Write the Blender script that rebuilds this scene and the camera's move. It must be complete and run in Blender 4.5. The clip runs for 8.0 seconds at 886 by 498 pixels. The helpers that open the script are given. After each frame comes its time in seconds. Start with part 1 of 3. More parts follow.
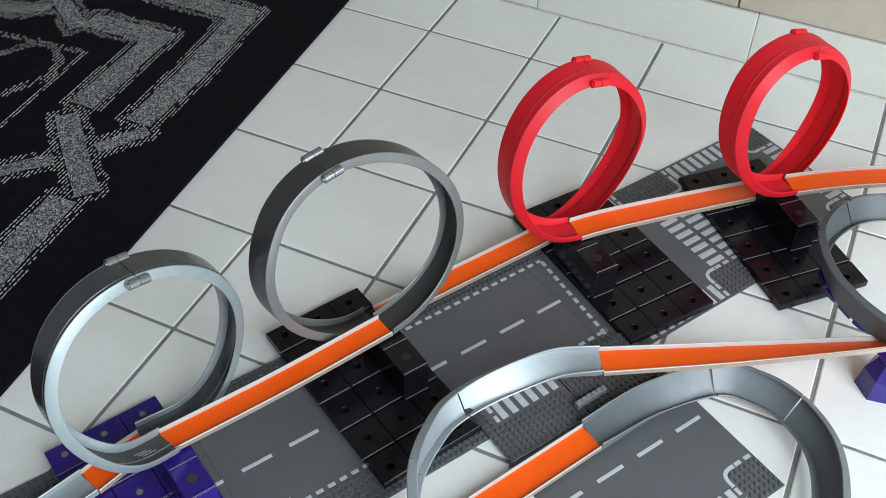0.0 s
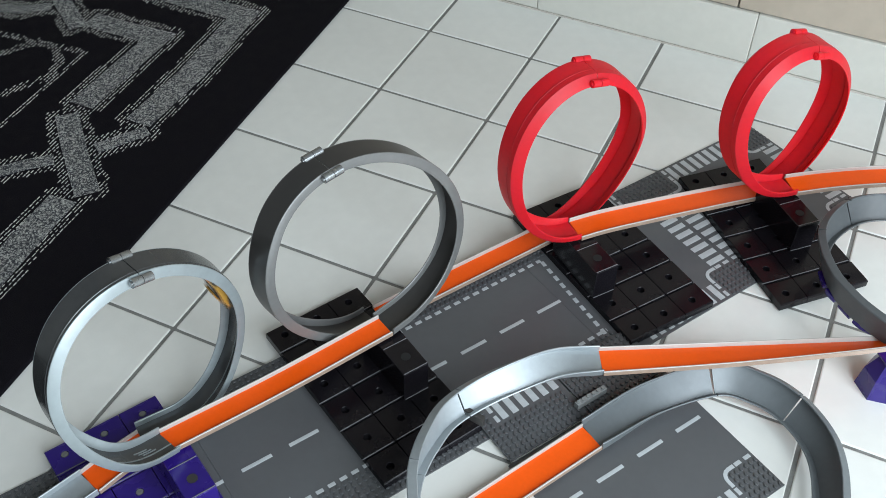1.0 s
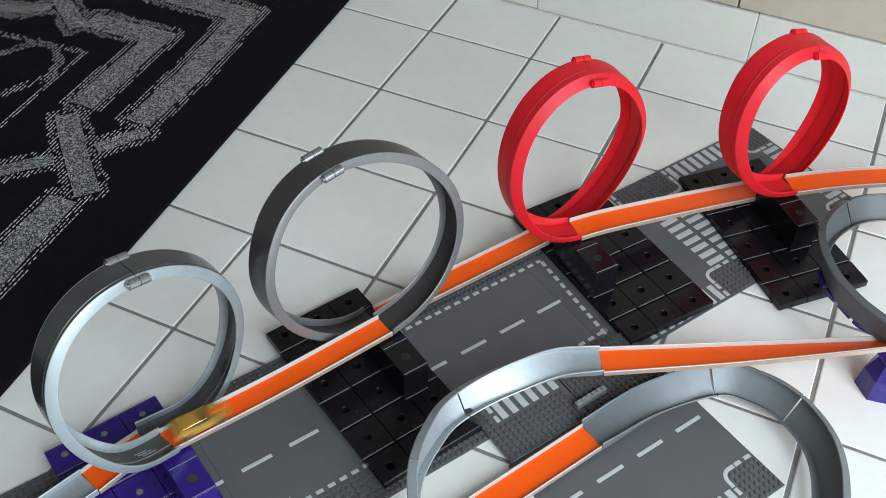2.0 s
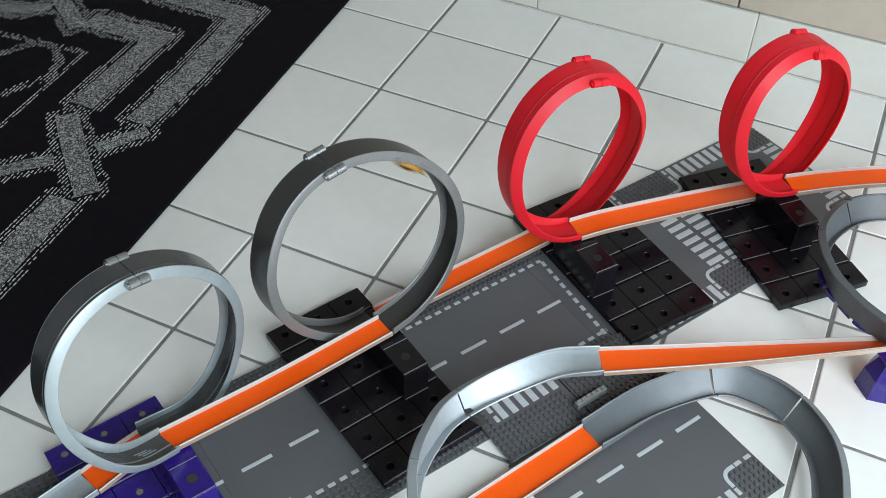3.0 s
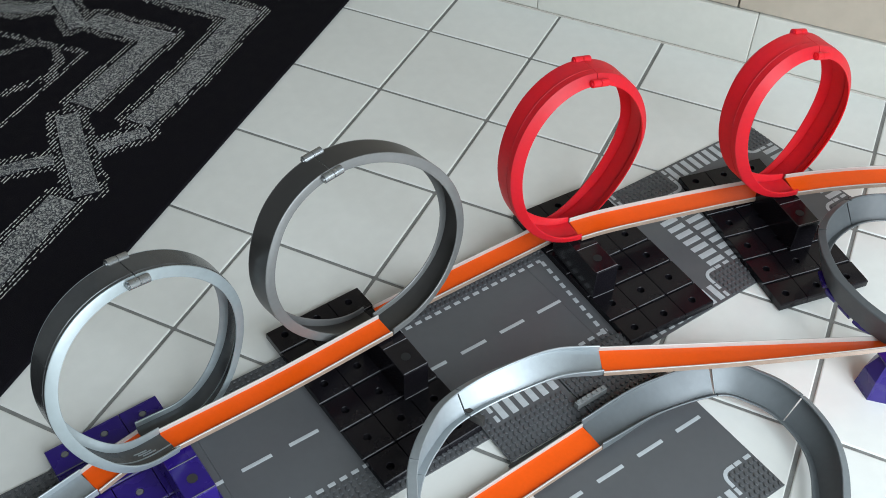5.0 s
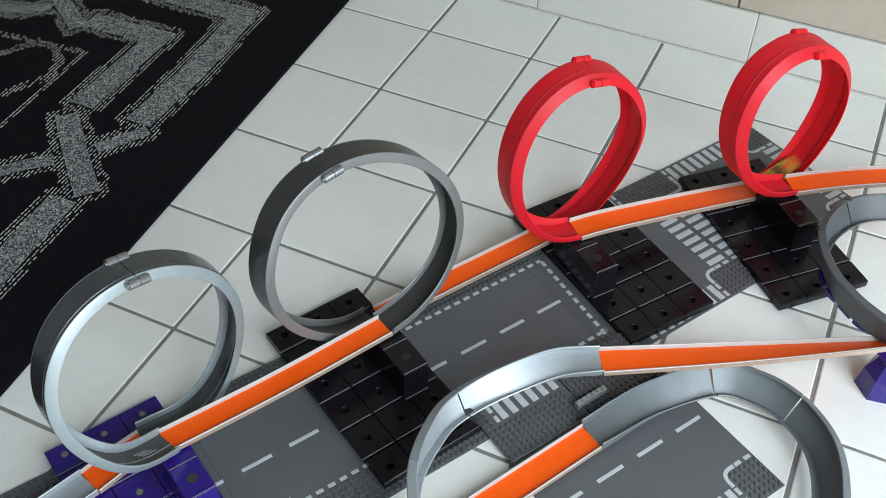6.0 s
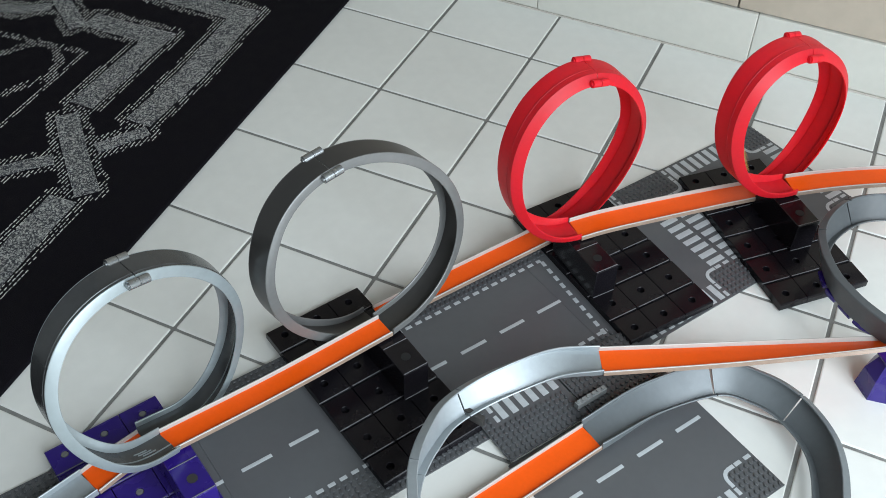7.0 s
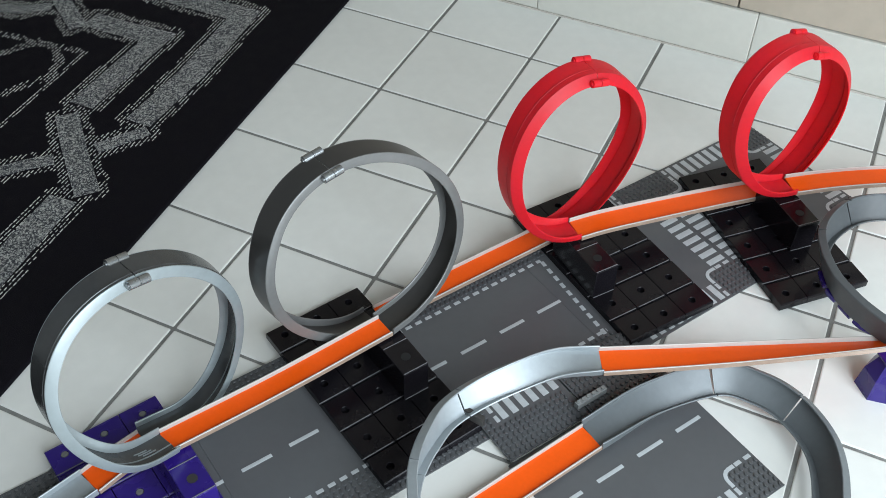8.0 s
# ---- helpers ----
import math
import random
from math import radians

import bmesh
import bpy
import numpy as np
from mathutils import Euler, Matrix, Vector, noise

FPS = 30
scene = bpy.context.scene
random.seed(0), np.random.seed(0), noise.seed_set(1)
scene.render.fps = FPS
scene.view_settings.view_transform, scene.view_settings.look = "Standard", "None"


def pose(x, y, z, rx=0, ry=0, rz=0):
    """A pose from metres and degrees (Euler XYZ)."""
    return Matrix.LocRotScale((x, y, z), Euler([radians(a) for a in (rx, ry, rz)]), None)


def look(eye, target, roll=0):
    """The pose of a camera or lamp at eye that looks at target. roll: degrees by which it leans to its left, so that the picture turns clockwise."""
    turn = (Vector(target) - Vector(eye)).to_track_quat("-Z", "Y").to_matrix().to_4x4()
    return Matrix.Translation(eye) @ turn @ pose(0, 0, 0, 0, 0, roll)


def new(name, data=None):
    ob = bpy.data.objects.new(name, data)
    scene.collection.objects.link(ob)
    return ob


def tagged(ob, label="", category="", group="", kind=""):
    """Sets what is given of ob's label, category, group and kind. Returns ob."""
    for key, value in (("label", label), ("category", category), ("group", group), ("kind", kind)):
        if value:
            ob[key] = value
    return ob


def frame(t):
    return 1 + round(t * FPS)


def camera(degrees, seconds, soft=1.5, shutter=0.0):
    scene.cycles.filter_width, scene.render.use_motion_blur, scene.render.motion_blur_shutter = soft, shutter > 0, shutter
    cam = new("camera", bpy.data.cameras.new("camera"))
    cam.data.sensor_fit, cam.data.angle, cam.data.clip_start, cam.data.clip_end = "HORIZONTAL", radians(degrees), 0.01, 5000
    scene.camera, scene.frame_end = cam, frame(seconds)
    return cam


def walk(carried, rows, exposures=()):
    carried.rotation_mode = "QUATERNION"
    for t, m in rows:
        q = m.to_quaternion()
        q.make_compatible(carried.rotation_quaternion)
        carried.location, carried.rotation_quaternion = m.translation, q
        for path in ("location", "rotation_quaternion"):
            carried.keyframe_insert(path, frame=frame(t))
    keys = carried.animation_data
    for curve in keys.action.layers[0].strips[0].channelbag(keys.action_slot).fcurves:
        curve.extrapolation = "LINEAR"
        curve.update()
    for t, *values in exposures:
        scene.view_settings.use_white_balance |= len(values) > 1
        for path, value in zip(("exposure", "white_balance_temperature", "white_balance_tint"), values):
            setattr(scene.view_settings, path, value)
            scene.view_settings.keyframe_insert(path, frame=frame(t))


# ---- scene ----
cam = camera(46.99, 8.0, soft=0.9, shutter=0.9)
EYE = pose(0.6884, -1.4621, 1.0489, 44.921, -0.895, 24.92)
walk(cam, [(0.0, EYE), (8.0, EYE)], exposures=[(0.0, 0.0), (8.0, 0.0)])

# ---- light: daylight through a wide glass door ----
world = bpy.data.worlds.new("sky")
scene.world = world
world.use_nodes = True
sky = world.node_tree.nodes.new("ShaderNodeTexSky")
sky.sky_type, sky.sun_disc = "NISHITA", False
sky.sun_elevation, sky.sun_rotation = radians(40), radians(120)
back = world.node_tree.nodes["Background"]
back.inputs["Strength"].default_value = 0.12
world.node_tree.links.new(sky.outputs[0], back.inputs[0])


def window_light(name, m, width, height, power, colour):
    data = bpy.data.lights.new(name, "AREA")
    data.shape, data.size, data.size_y, data.energy, data.color = "RECTANGLE", width, height, power, colour
    new(name, data).matrix_world = m


window_light("daylight_door", look((1.98, -1.65, 1.1), (0.5, -0.8, 0.0)), 1.6, 1.9, 84, (0.80, 0.925, 1.0))


# ---- materials ----
def material(name, colour, rough=0.5, metal=0.0, vary=0.08, scale=30.0, bump=0.0, bump_scale=200.0, rough_vary=0.1,
             coat=0.0, per_piece=0.0, spec=0.5, specks=0.0, speck_colour=(1, 1, 1), speck_scale=300.0):
    """A surface whose colour, gloss and relief vary at two scales."""
    m = bpy.data.materials.new(name)
    m.use_nodes = True
    nt = m.node_tree
    n, link = nt.nodes, nt.links.new
    b = n["Principled BSDF"]
    b.inputs["Metallic"].default_value = metal
    b.inputs["Coat Weight"].default_value = coat
    b.inputs["Coat Roughness"].default_value = 0.15
    b.inputs["Specular IOR Level"].default_value = spec
    co = n.new("ShaderNodeTexCoord")
    big, fine = n.new("ShaderNodeTexNoise"), n.new("ShaderNodeTexNoise")
    big.inputs["Scale"].default_value, fine.inputs["Scale"].default_value = scale, scale * 9
    big.inputs["Detail"].default_value = fine.inputs["Detail"].default_value = 4
    link(co.outputs["Object"], big.inputs["Vector"])
    link(co.outputs["Object"], fine.inputs["Vector"])
    mean = n.new("ShaderNodeMath")
    mean.operation = "MULTIPLY_ADD"
    mean.inputs[1].default_value = 0.4
    link(fine.outputs["Fac"], mean.inputs[0])
    scaled = n.new("ShaderNodeMath")
    scaled.operation = "MULTIPLY"
    scaled.inputs[1].default_value = 0.6
    link(big.outputs["Fac"], scaled.inputs[0])
    link(scaled.outputs[0], mean.inputs[2])
    span = n.new("ShaderNodeMapRange")
    span.inputs["From Min"].default_value, span.inputs["From Max"].default_value = 0.3, 0.7
    span.inputs["To Min"].default_value, span.inputs["To Max"].default_value = 1 - vary, 1 + vary
    link(mean.outputs[0], span.inputs["Value"])
    value = span.outputs[0]
    if per_piece:
        info, one = n.new("ShaderNodeObjectInfo"), n.new("ShaderNodeMapRange")
        one.inputs["To Min"].default_value, one.inputs["To Max"].default_value = 1 - per_piece, 1 + per_piece
        link(info.outputs["Random"], one.inputs["Value"])
        both = n.new("ShaderNodeMath")
        both.operation = "MULTIPLY"
        link(value, both.inputs[0])
        link(one.outputs[0], both.inputs[1])
        value = both.outputs[0]
    tint = n.new("ShaderNodeVectorMath")
    tint.operation = "SCALE"
    tint.inputs[0].default_value = colour
    link(value, tint.inputs["Scale"])
    shade = tint.outputs[0]
    if specks:
        dots, cut, mix = n.new("ShaderNodeTexVoronoi"), n.new("ShaderNodeMapRange"), n.new("ShaderNodeMix")
        dots.inputs["Scale"].default_value = speck_scale
        link(co.outputs["Object"], dots.inputs["Vector"])
        cut.inputs["From Min"].default_value, cut.inputs["From Max"].default_value = 0.38, 1.0
        cut.inputs["To Max"].default_value = specks
        link(dots.outputs["Color"], cut.inputs["Value"])
        mix.data_type = "RGBA"
        link(cut.outputs[0], mix.inputs["Factor"])
        link(shade, mix.inputs["A"])
        mix.inputs["B"].default_value = (*speck_colour, 1)
        shade = mix.outputs["Result"]
    link(shade, b.inputs["Base Color"])
    gloss = n.new("ShaderNodeMapRange")
    gloss.inputs["From Min"].default_value, gloss.inputs["From Max"].default_value = 0.3, 0.7
    gloss.inputs["To Min"].default_value, gloss.inputs["To Max"].default_value = rough * (1 - rough_vary), rough * (1 + rough_vary)
    link(big.outputs["Fac"], gloss.inputs["Value"])
    link(gloss.outputs[0], b.inputs["Roughness"])
    if bump:
        relief, node = n.new("ShaderNodeTexNoise"), n.new("ShaderNodeBump")
        relief.inputs["Scale"].default_value, relief.inputs["Detail"].default_value = bump_scale, 3
        link(co.outputs["Object"], relief.inputs["Vector"])
        node.inputs["Strength"].default_value, node.inputs["Distance"].default_value = bump, 0.001
        link(relief.outputs["Fac"], node.inputs["Height"])
        link(node.outputs[0], b.inputs["Normal"])
    return m


TILE = material("glazed_tile", (0.73, 0.73, 0.70), 0.17, vary=0.05, scale=5, bump=0.05, bump_scale=60, per_piece=0.02)
GROUT = material("grey_grout", (0.20, 0.20, 0.19), 0.9, vary=0.25, scale=25, bump=0.4, bump_scale=900)
PALE_GROUT = material("pale_grout", (0.50, 0.47, 0.42), 0.9, vary=0.2, scale=25)
SKIRT = material("skirting_tile", (0.585, 0.575, 0.525), 0.3, vary=0.05, scale=8, per_piece=0.03)
WALL = material("beige_wall_tile", (0.43, 0.37, 0.30), 0.5, vary=0.08, scale=6, bump=0.1, bump_scale=80)
PLASTER = material("plaster", (0.53, 0.52, 0.505), 0.9, vary=0.04, scale=3, bump=0.2, bump_scale=120)
RUG_BLACK = material("black_pile", (0.0042, 0.0034, 0.0058), 0.95, vary=0.3, scale=40, bump=0.8, bump_scale=1200, spec=0.15)
RUG_GREY = material("grey_pile", (0.050, 0.052, 0.060), 0.95, vary=0.35, scale=60, bump=1.0, bump_scale=900, spec=0.15,
                    specks=1.0, speck_colour=(0.60, 0.60, 0.57), speck_scale=520)
RUG_PALE = material("pale_yarn", (0.46, 0.455, 0.43), 0.95, vary=0.6, scale=150, spec=0.15)
ROAD = material("road_plate_grey", (0.089, 0.092, 0.098), 0.40, vary=0.06, scale=12)
STUDS = material("stud_grey", (0.080, 0.083, 0.088), 0.36, vary=0.06, scale=12)
PAINT = material("printed_white", (0.44, 0.465, 0.48), 0.5, vary=0.12, scale=60)
BLACK = material("black_plastic", (0.0075, 0.0065, 0.0085), 0.24, vary=0.2, scale=20, rough_vary=0.25, spec=0.26)
GLOSS_BLACK = material("polished_black_plastic", (0.0075, 0.0065, 0.0085), 0.18, vary=0.2, scale=20, rough_vary=0.25, spec=0.34)
HOLE_SHADE = material("hole_shade_black", (0.004, 0.004, 0.004), 0.8)
PURPLE = material("purple_plastic", (0.022, 0.009, 0.155), 0.28, vary=0.1, scale=20)
ORANGE = material("orange_plastic", (0.84, 0.092, 0.002), 0.42, vary=0.06, scale=25, spec=0.3)
RAIL = material("pale_rail", (0.45, 0.43, 0.405), 0.35, vary=0.08, scale=40)
SILVER = material("silver_plastic", (0.34, 0.37, 0.39), 0.44, metal=0.45, vary=0.1, scale=14, rough_vary=0.25)
GUNMETAL = material("gunmetal_plastic", (0.105, 0.108, 0.112), 0.24, metal=0.6, vary=0.12, scale=14)
# darker copy of the blue-grey plastic, with the raised bend's shade in its colour
BLUEGREY_SHADED = material("shaded_blue_grey_plastic", (0.080, 0.087, 0.093), 0.48, metal=0.0, vary=0.12, scale=16, rough_vary=0.25, bump=0.08, bump_scale=500)
BLUEGREY = material("blue_grey_plastic", (0.145, 0.16, 0.17), 0.44, metal=0.2, vary=0.1, scale=16, rough_vary=0.25)
LOOPRAIL = material("loop_rail_plastic", (0.32, 0.36, 0.375), 0.40, metal=0.4, vary=0.12, scale=14)
GREYRAIL = material("grey_rail_plastic", (0.17, 0.17, 0.168), 0.35, metal=0.2, vary=0.1, scale=14)
STEEL = material("dark_silver_plastic", (0.036, 0.034, 0.033), 0.32, metal=0.0, vary=0.1, scale=14)
CHROME = material("bright_pin", (0.32, 0.33, 0.335), 0.26, metal=0.8, vary=0.1, scale=60)
RED = material("red_plastic", (0.70, 0.011, 0.022), 0.50, vary=0.08, scale=20, spec=0.3)
RED.node_tree.nodes["Principled BSDF"].inputs["Subsurface Weight"].default_value = 0.55
RED.node_tree.nodes["Principled BSDF"].inputs["Subsurface Scale"].default_value = 0.020
CLEAR = material("clear_plastic", (0.24, 0.25, 0.25), 0.12, spec=0.9, vary=0.05, scale=60)
GOLD = material("gold_paint", (0.75, 0.42, 0.09), 0.25, metal=0.7, vary=0.1, scale=80)
DARK = material("dark_window", (0.01, 0.01, 0.012), 0.1, vary=0.1, scale=80)
GLINT = material("pale_edge_glint", (0.15, 0.15, 0.16), 0.3, vary=0.5, scale=90)
SKIN = material("rail_skin", (0.30, 0.21, 0.16), 0.35, vary=0.15, scale=60)
RUBBER = material("black_rubber", (0.012, 0.012, 0.012), 0.7, vary=0.2, scale=80)

# ---- plan: u runs along the road, v to its near side, in metres from the kerb corner of the middle plate ----
TURN = radians(59.61)
ORIGIN = Vector((0.3961, -0.4745, 0.0))
UDIR, VDIR = Vector((math.cos(TURN), math.sin(TURN), 0)), Vector((math.sin(TURN), -math.cos(TURN), 0))


def at(u, v, z=0.0):
    return ORIGIN + UDIR * u + VDIR * v + Vector((0, 0, z))


def placed(u, v, z=0.0, yaw=0.0):
    """A pose on the plan: local x along the road, local y to its far side; yaw degrees towards the near side."""
    return Matrix.Translation(at(u, v, z)) @ Matrix.Rotation(TURN - radians(yaw), 4, "Z")


def mesh_of(name, bm, mat, smooth=False):
    bmesh.ops.recalc_face_normals(bm, faces=bm.faces)
    me = bpy.data.meshes.new(name)
    bm.to_mesh(me)
    bm.free()
    me.materials.append(mat)
    if smooth:
        me.shade_smooth()
        me.set_sharp_from_angle(angle=radians(38))
    return me


def part(name, bm, mat, parent=None, label="", smooth=False, m=None):
    ob = new(name, mesh_of(name, bm, mat, smooth))
    if parent:
        ob.parent = parent
    if m is not None:
        ob.matrix_basis = m
    return tagged(ob, label)


def piece(name, me, parent, m):
    ob = new(name, me)
    ob.parent, ob.matrix_basis = parent, m
    return ob


def box(bm, x0, x1, y0, y1, z0, z1, bevel=0.0, m=None):
    made = bmesh.ops.create_cube(bm, size=1, matrix=Matrix.Translation(((x0 + x1) / 2, (y0 + y1) / 2, (z0 + z1) / 2))
                                 @ Matrix.Diagonal((x1 - x0, y1 - y0, z1 - z0, 1)))["verts"]
    if bevel:
        edges = list({e for v in made for e in v.link_edges})
        made = bmesh.ops.bevel(bm, geom=edges, offset=bevel, segments=2, affect="EDGES", profile=0.5)["verts"]
    if m is not None:
        bmesh.ops.transform(bm, matrix=m, verts=list({v for v in made}))
    return bm


def rod(bm, m, radius, length, sides=16, radius2=None):
    return bmesh.ops.create_cone(bm, cap_ends=True, segments=sides, radius1=radius, radius2=radius if radius2 is None else radius2,
                                 depth=length, matrix=m)["verts"]


def sweep(frames, profile):
    """Carries a closed profile of (across, up) points, or one profile for each frame, along frames of (place, side, up)."""
    bm = bmesh.new()
    profiles = profile if isinstance(profile[0], list) else [profile] * len(frames)
    rings = [[bm.verts.new(o + s * a + w * b) for a, b in q] for (o, s, w), q in zip(frames, profiles)]
    k = len(profiles[0])
    for r, q in zip(rings, rings[1:]):
        for i in range(k):
            bm.faces.new((r[i], r[(i + 1) % k], q[(i + 1) % k], q[i]))
    bm.faces.new(rings[0][::-1])
    bm.faces.new(rings[-1])
    return bm


def spline(points, steps=14):
    """A smooth line through a few points."""
    pts = [Vector(q) for q in points]
    pts = [2 * pts[0] - pts[1], *pts, 2 * pts[-1] - pts[-2]]
    out = []
    for a, b, c, d in zip(pts, pts[1:], pts[2:], pts[3:]):
        for i in range(steps):
            t = i / steps
            out.append(0.5 * (2 * b + (c - a) * t + (2 * a - 5 * b + 4 * c - d) * t * t + (3 * b - a - 3 * c + d) * t ** 3))
    return out + [pts[-2]]


def track_frames(line, banks):
    """Frames along a line; banks gives the sideways tilt in degrees, evenly from start to end. Side points to the near hand of travel."""
    frames = []
    for i, o in enumerate(line):
        ahead = (line[min(i + 1, len(line) - 1)] - line[max(i - 1, 0)]).normalized()
        s = ahead.cross(Vector((0, 0, 1))).normalized()
        up = s.cross(ahead).normalized()
        f = i / (len(line) - 1) * (len(banks) - 1)
        j = min(int(f), len(banks) - 2) if len(banks) > 1 else 0
        bank = banks[j] + (banks[min(j + 1, len(banks) - 1)] - banks[j]) * (f - j)
        turn = Matrix.Rotation(radians(bank), 3, ahead)
        frames.append((o, turn @ s, turn @ up))
    return frames


HALF, RIM, BED = 0.0195, 0.0075, 0.0022


def rail_profile(side, rim=RIM, thick=0.0022, half=HALF, low=-BED, flare=0.0):
    """flare: how far the rail's top leans outwards."""
    a, b = side * half, side * (half - thick)
    f = side * flare
    return [(a - side * 0.0011, low), (a, low + 0.0013), (a + f, rim - 0.0006), (a + f - side * 0.0006, rim), (b + f + side * 0.0006, rim), (b + f, rim - 0.0006), (b, low)]


def track_piece(name, line, banks, bed_mat, rail_mat, label, category="toy track", group="", half=HALF, rim=RIM):
    frames = track_frames(line, banks)
    mid = frames[len(frames) // 2][0]
    base = Matrix.Translation((mid.x, mid.y, 0))
    frames = [(o - base.translation, s, w) for o, s, w in frames]
    thing = new(name)
    thing.matrix_basis = base
    e = half - 0.0021
    part("track_bed", sweep(frames, [(-e, -BED), (e, -BED), (e, 0), (-e, 0)]), bed_mat, thing, smooth=True)
    for side in (-1, 1):
        low = rail_mat is RAIL and side > 0
        rail = part("side_rail", sweep(frames, rail_profile(side, 0.0042 if low else rim, 0.0022, half)), rail_mat, thing,
                    "pale side rail of the track" if rail_mat is RAIL else "", smooth=True)
        if rail_mat is RAIL:
            a, b = side * half, side * (half + 0.0006)
            part("rail_skin", sweep(frames, [(a, -BED), (b, -BED), (b, (0.0042 if low else rim) - 0.0012), (a, (0.0042 if low else rim) - 0.0008)]), SKIN, rail, "dull tan outer face", smooth=True)
    return tagged(thing, label, category, group)


# ---- room ----
WALL_Y = 0.1525
X0, X1, Y0 = -2.6, 2.0, -3.2


def plain_wall(name, label, boxes):
    bm = bmesh.new()
    for b in boxes:
        box(bm, *b)
    return tagged(part(name, bm, PLASTER), label, "wall", kind="structure")


def room():
    bm = bmesh.new()
    box(bm, X0, X1, Y0, WALL_Y + 0.02, -0.12, -0.0018)
    floor = tagged(part("floor", bm, GROUT), "white glazed square floor tiles with grey grout joints", "floor", kind="structure")
    back_wall = tagged(new("wall_back"), "beige tiled wall above a white skirting", "wall", kind="structure")
    bm = bmesh.new()
    box(bm, X0, X1, WALL_Y + 0.016, WALL_Y + 0.2, -0.12, 2.5)
    part("wall_core", bm, PALE_GROUT, back_wall)
    bm = bmesh.new()
    box(bm, -0.2485, 0.2485, -0.006, 0.006, -0.2985, 0.2985, 0.0015)
    panel = mesh_of("wall_tile", bm, WALL)
    for i in range(9):
        for k in range(4):
            piece("wall_tile", panel, back_wall, pose(X0 + 0.365 + 0.5 * i, WALL_Y + 0.012, 0.1 + 0.301 + 0.6 * k))
    bm = bmesh.new()
    box(bm, -0.1997, 0.1997, -0.005, 0.005, -0.049, 0.049, 0.0018)
    skirt = mesh_of("skirting_tile", bm, SKIRT)
    skirting = tagged(new("skirting"), "white glazed skirting tiles along the wall foot", "skirting", kind="structure")
    for i in range(11):
        piece("skirting_tile", skirt, skirting, pose(-2.247 + 0.4 * i + 0.2, WALL_Y + 0.005 + (0.0015 if i % 2 else 0), 0.0518))
    bm = bmesh.new()
    box(bm, X0, X1, WALL_Y - 0.0008, WALL_Y + 0.012, -0.001, 0.0026)
    part("skirting_joint", bm, PALE_GROUT, skirting, "thin grey joint along the floor")
    plain_wall("wall_left", "plain pale plaster wall", [(X0 - 0.15, X0, Y0, WALL_Y, 0, 2.5)])
    plain_wall("wall_right", "pale plaster wall with a glass door opening", [
        (X1, X1 + 0.15, Y0, -2.3, 0, 2.5), (X1, X1 + 0.15, -0.6, WALL_Y, 0, 2.5), (X1, X1 + 0.15, -2.3, -0.6, 2.1, 2.5)])
    plain_wall("wall_front", "plain pale plaster wall", [(X0 - 0.15, X1 + 0.15, Y0 - 0.15, Y0, 0, 2.5)])
    bm = bmesh.new()
    box(bm, X0 - 0.15, X1 + 0.15, Y0 - 0.15, WALL_Y + 0.2, 2.5, 2.62)
    tagged(part("ceiling", bm, PLASTER), "plain white ceiling", "ceiling", kind="structure")
    return floor


def tiles(floor):
    bm = bmesh.new()
    box(bm, -0.0976, 0.0976, -0.0976, 0.0976, -0.009, 0.0, 0.0021)
    me = mesh_of("floor_tile", bm, TILE)
    rest = bmesh.new()
    for i in range(-13, 10):
        for j in range(-16, 1):
            x, y = 0.2 * i + 0.1, 0.2 * j + 0.1
            if -6 <= i <= 7 and -9 <= j:
                wobble = random.Random(i * 91 + j)
                piece("floor_tile", me, floor, pose(x + wobble.uniform(-0.0004, 0.0004), y + wobble.uniform(-0.0004, 0.0004), 0,
                                                    wobble.uniform(-0.06, 0.06), wobble.uniform(-0.06, 0.06)))
            elif Y0 < y - 0.1:
                box(rest, x - 0.0976, x + 0.0976, y - 0.0976, y + 0.0976, -0.009, 0.0)
    tagged(part("outer_floor_tiles", rest, TILE, floor), "white glazed floor tiles", kind="stuff")


# ---- rug ----
def band_lines():
    """Centre lines and half widths of the woven bands, in the rug's own metres from its corner."""
    lines = [([(-0.433, -0.124), (-0.28, -0.136), (-0.154, -0.139), (-0.144, -0.336), (-0.152, -0.49)], 0.0240),
             ([(-0.406, -0.263), (-0.344, -0.266), (-0.258, -0.265), (-0.262, -0.379), (-0.264, -0.487)], 0.0225),
             ([(-0.271, -0.516), (-0.21, -0.581), (-0.122, -0.667)], 0.0190),
             ([(-0.125, -0.5), (-0.175, -0.571)], 0.0125),
             ([(-0.219, -0.619), (-0.252, -0.647), (-0.294, -0.693)], 0.0125),
             ([(-0.15, -0.689), (-0.147, -0.774), (-0.139, -0.916)], 0.0235),
             ([(-0.535, -0.191), (-0.486, -0.236), (-0.407, -0.296)], 0.0165),
             ([(-0.613, -0.306), (-0.539, -0.287), (-0.497, -0.256)], 0.0125),
             ([(-0.575, -0.368), (-0.526, -0.367), (-0.352, -0.355), (-0.349, -0.477), (-0.348, -0.601)], 0.0004),
             ([(-0.501, -0.443), (-0.485, -0.417), (-0.448, -0.363), (-0.406, -0.362), (-0.373, -0.401), (-0.363, -0.444), (-0.406, -0.515), (-0.425, -0.535)], 0.0036)]
    return lines


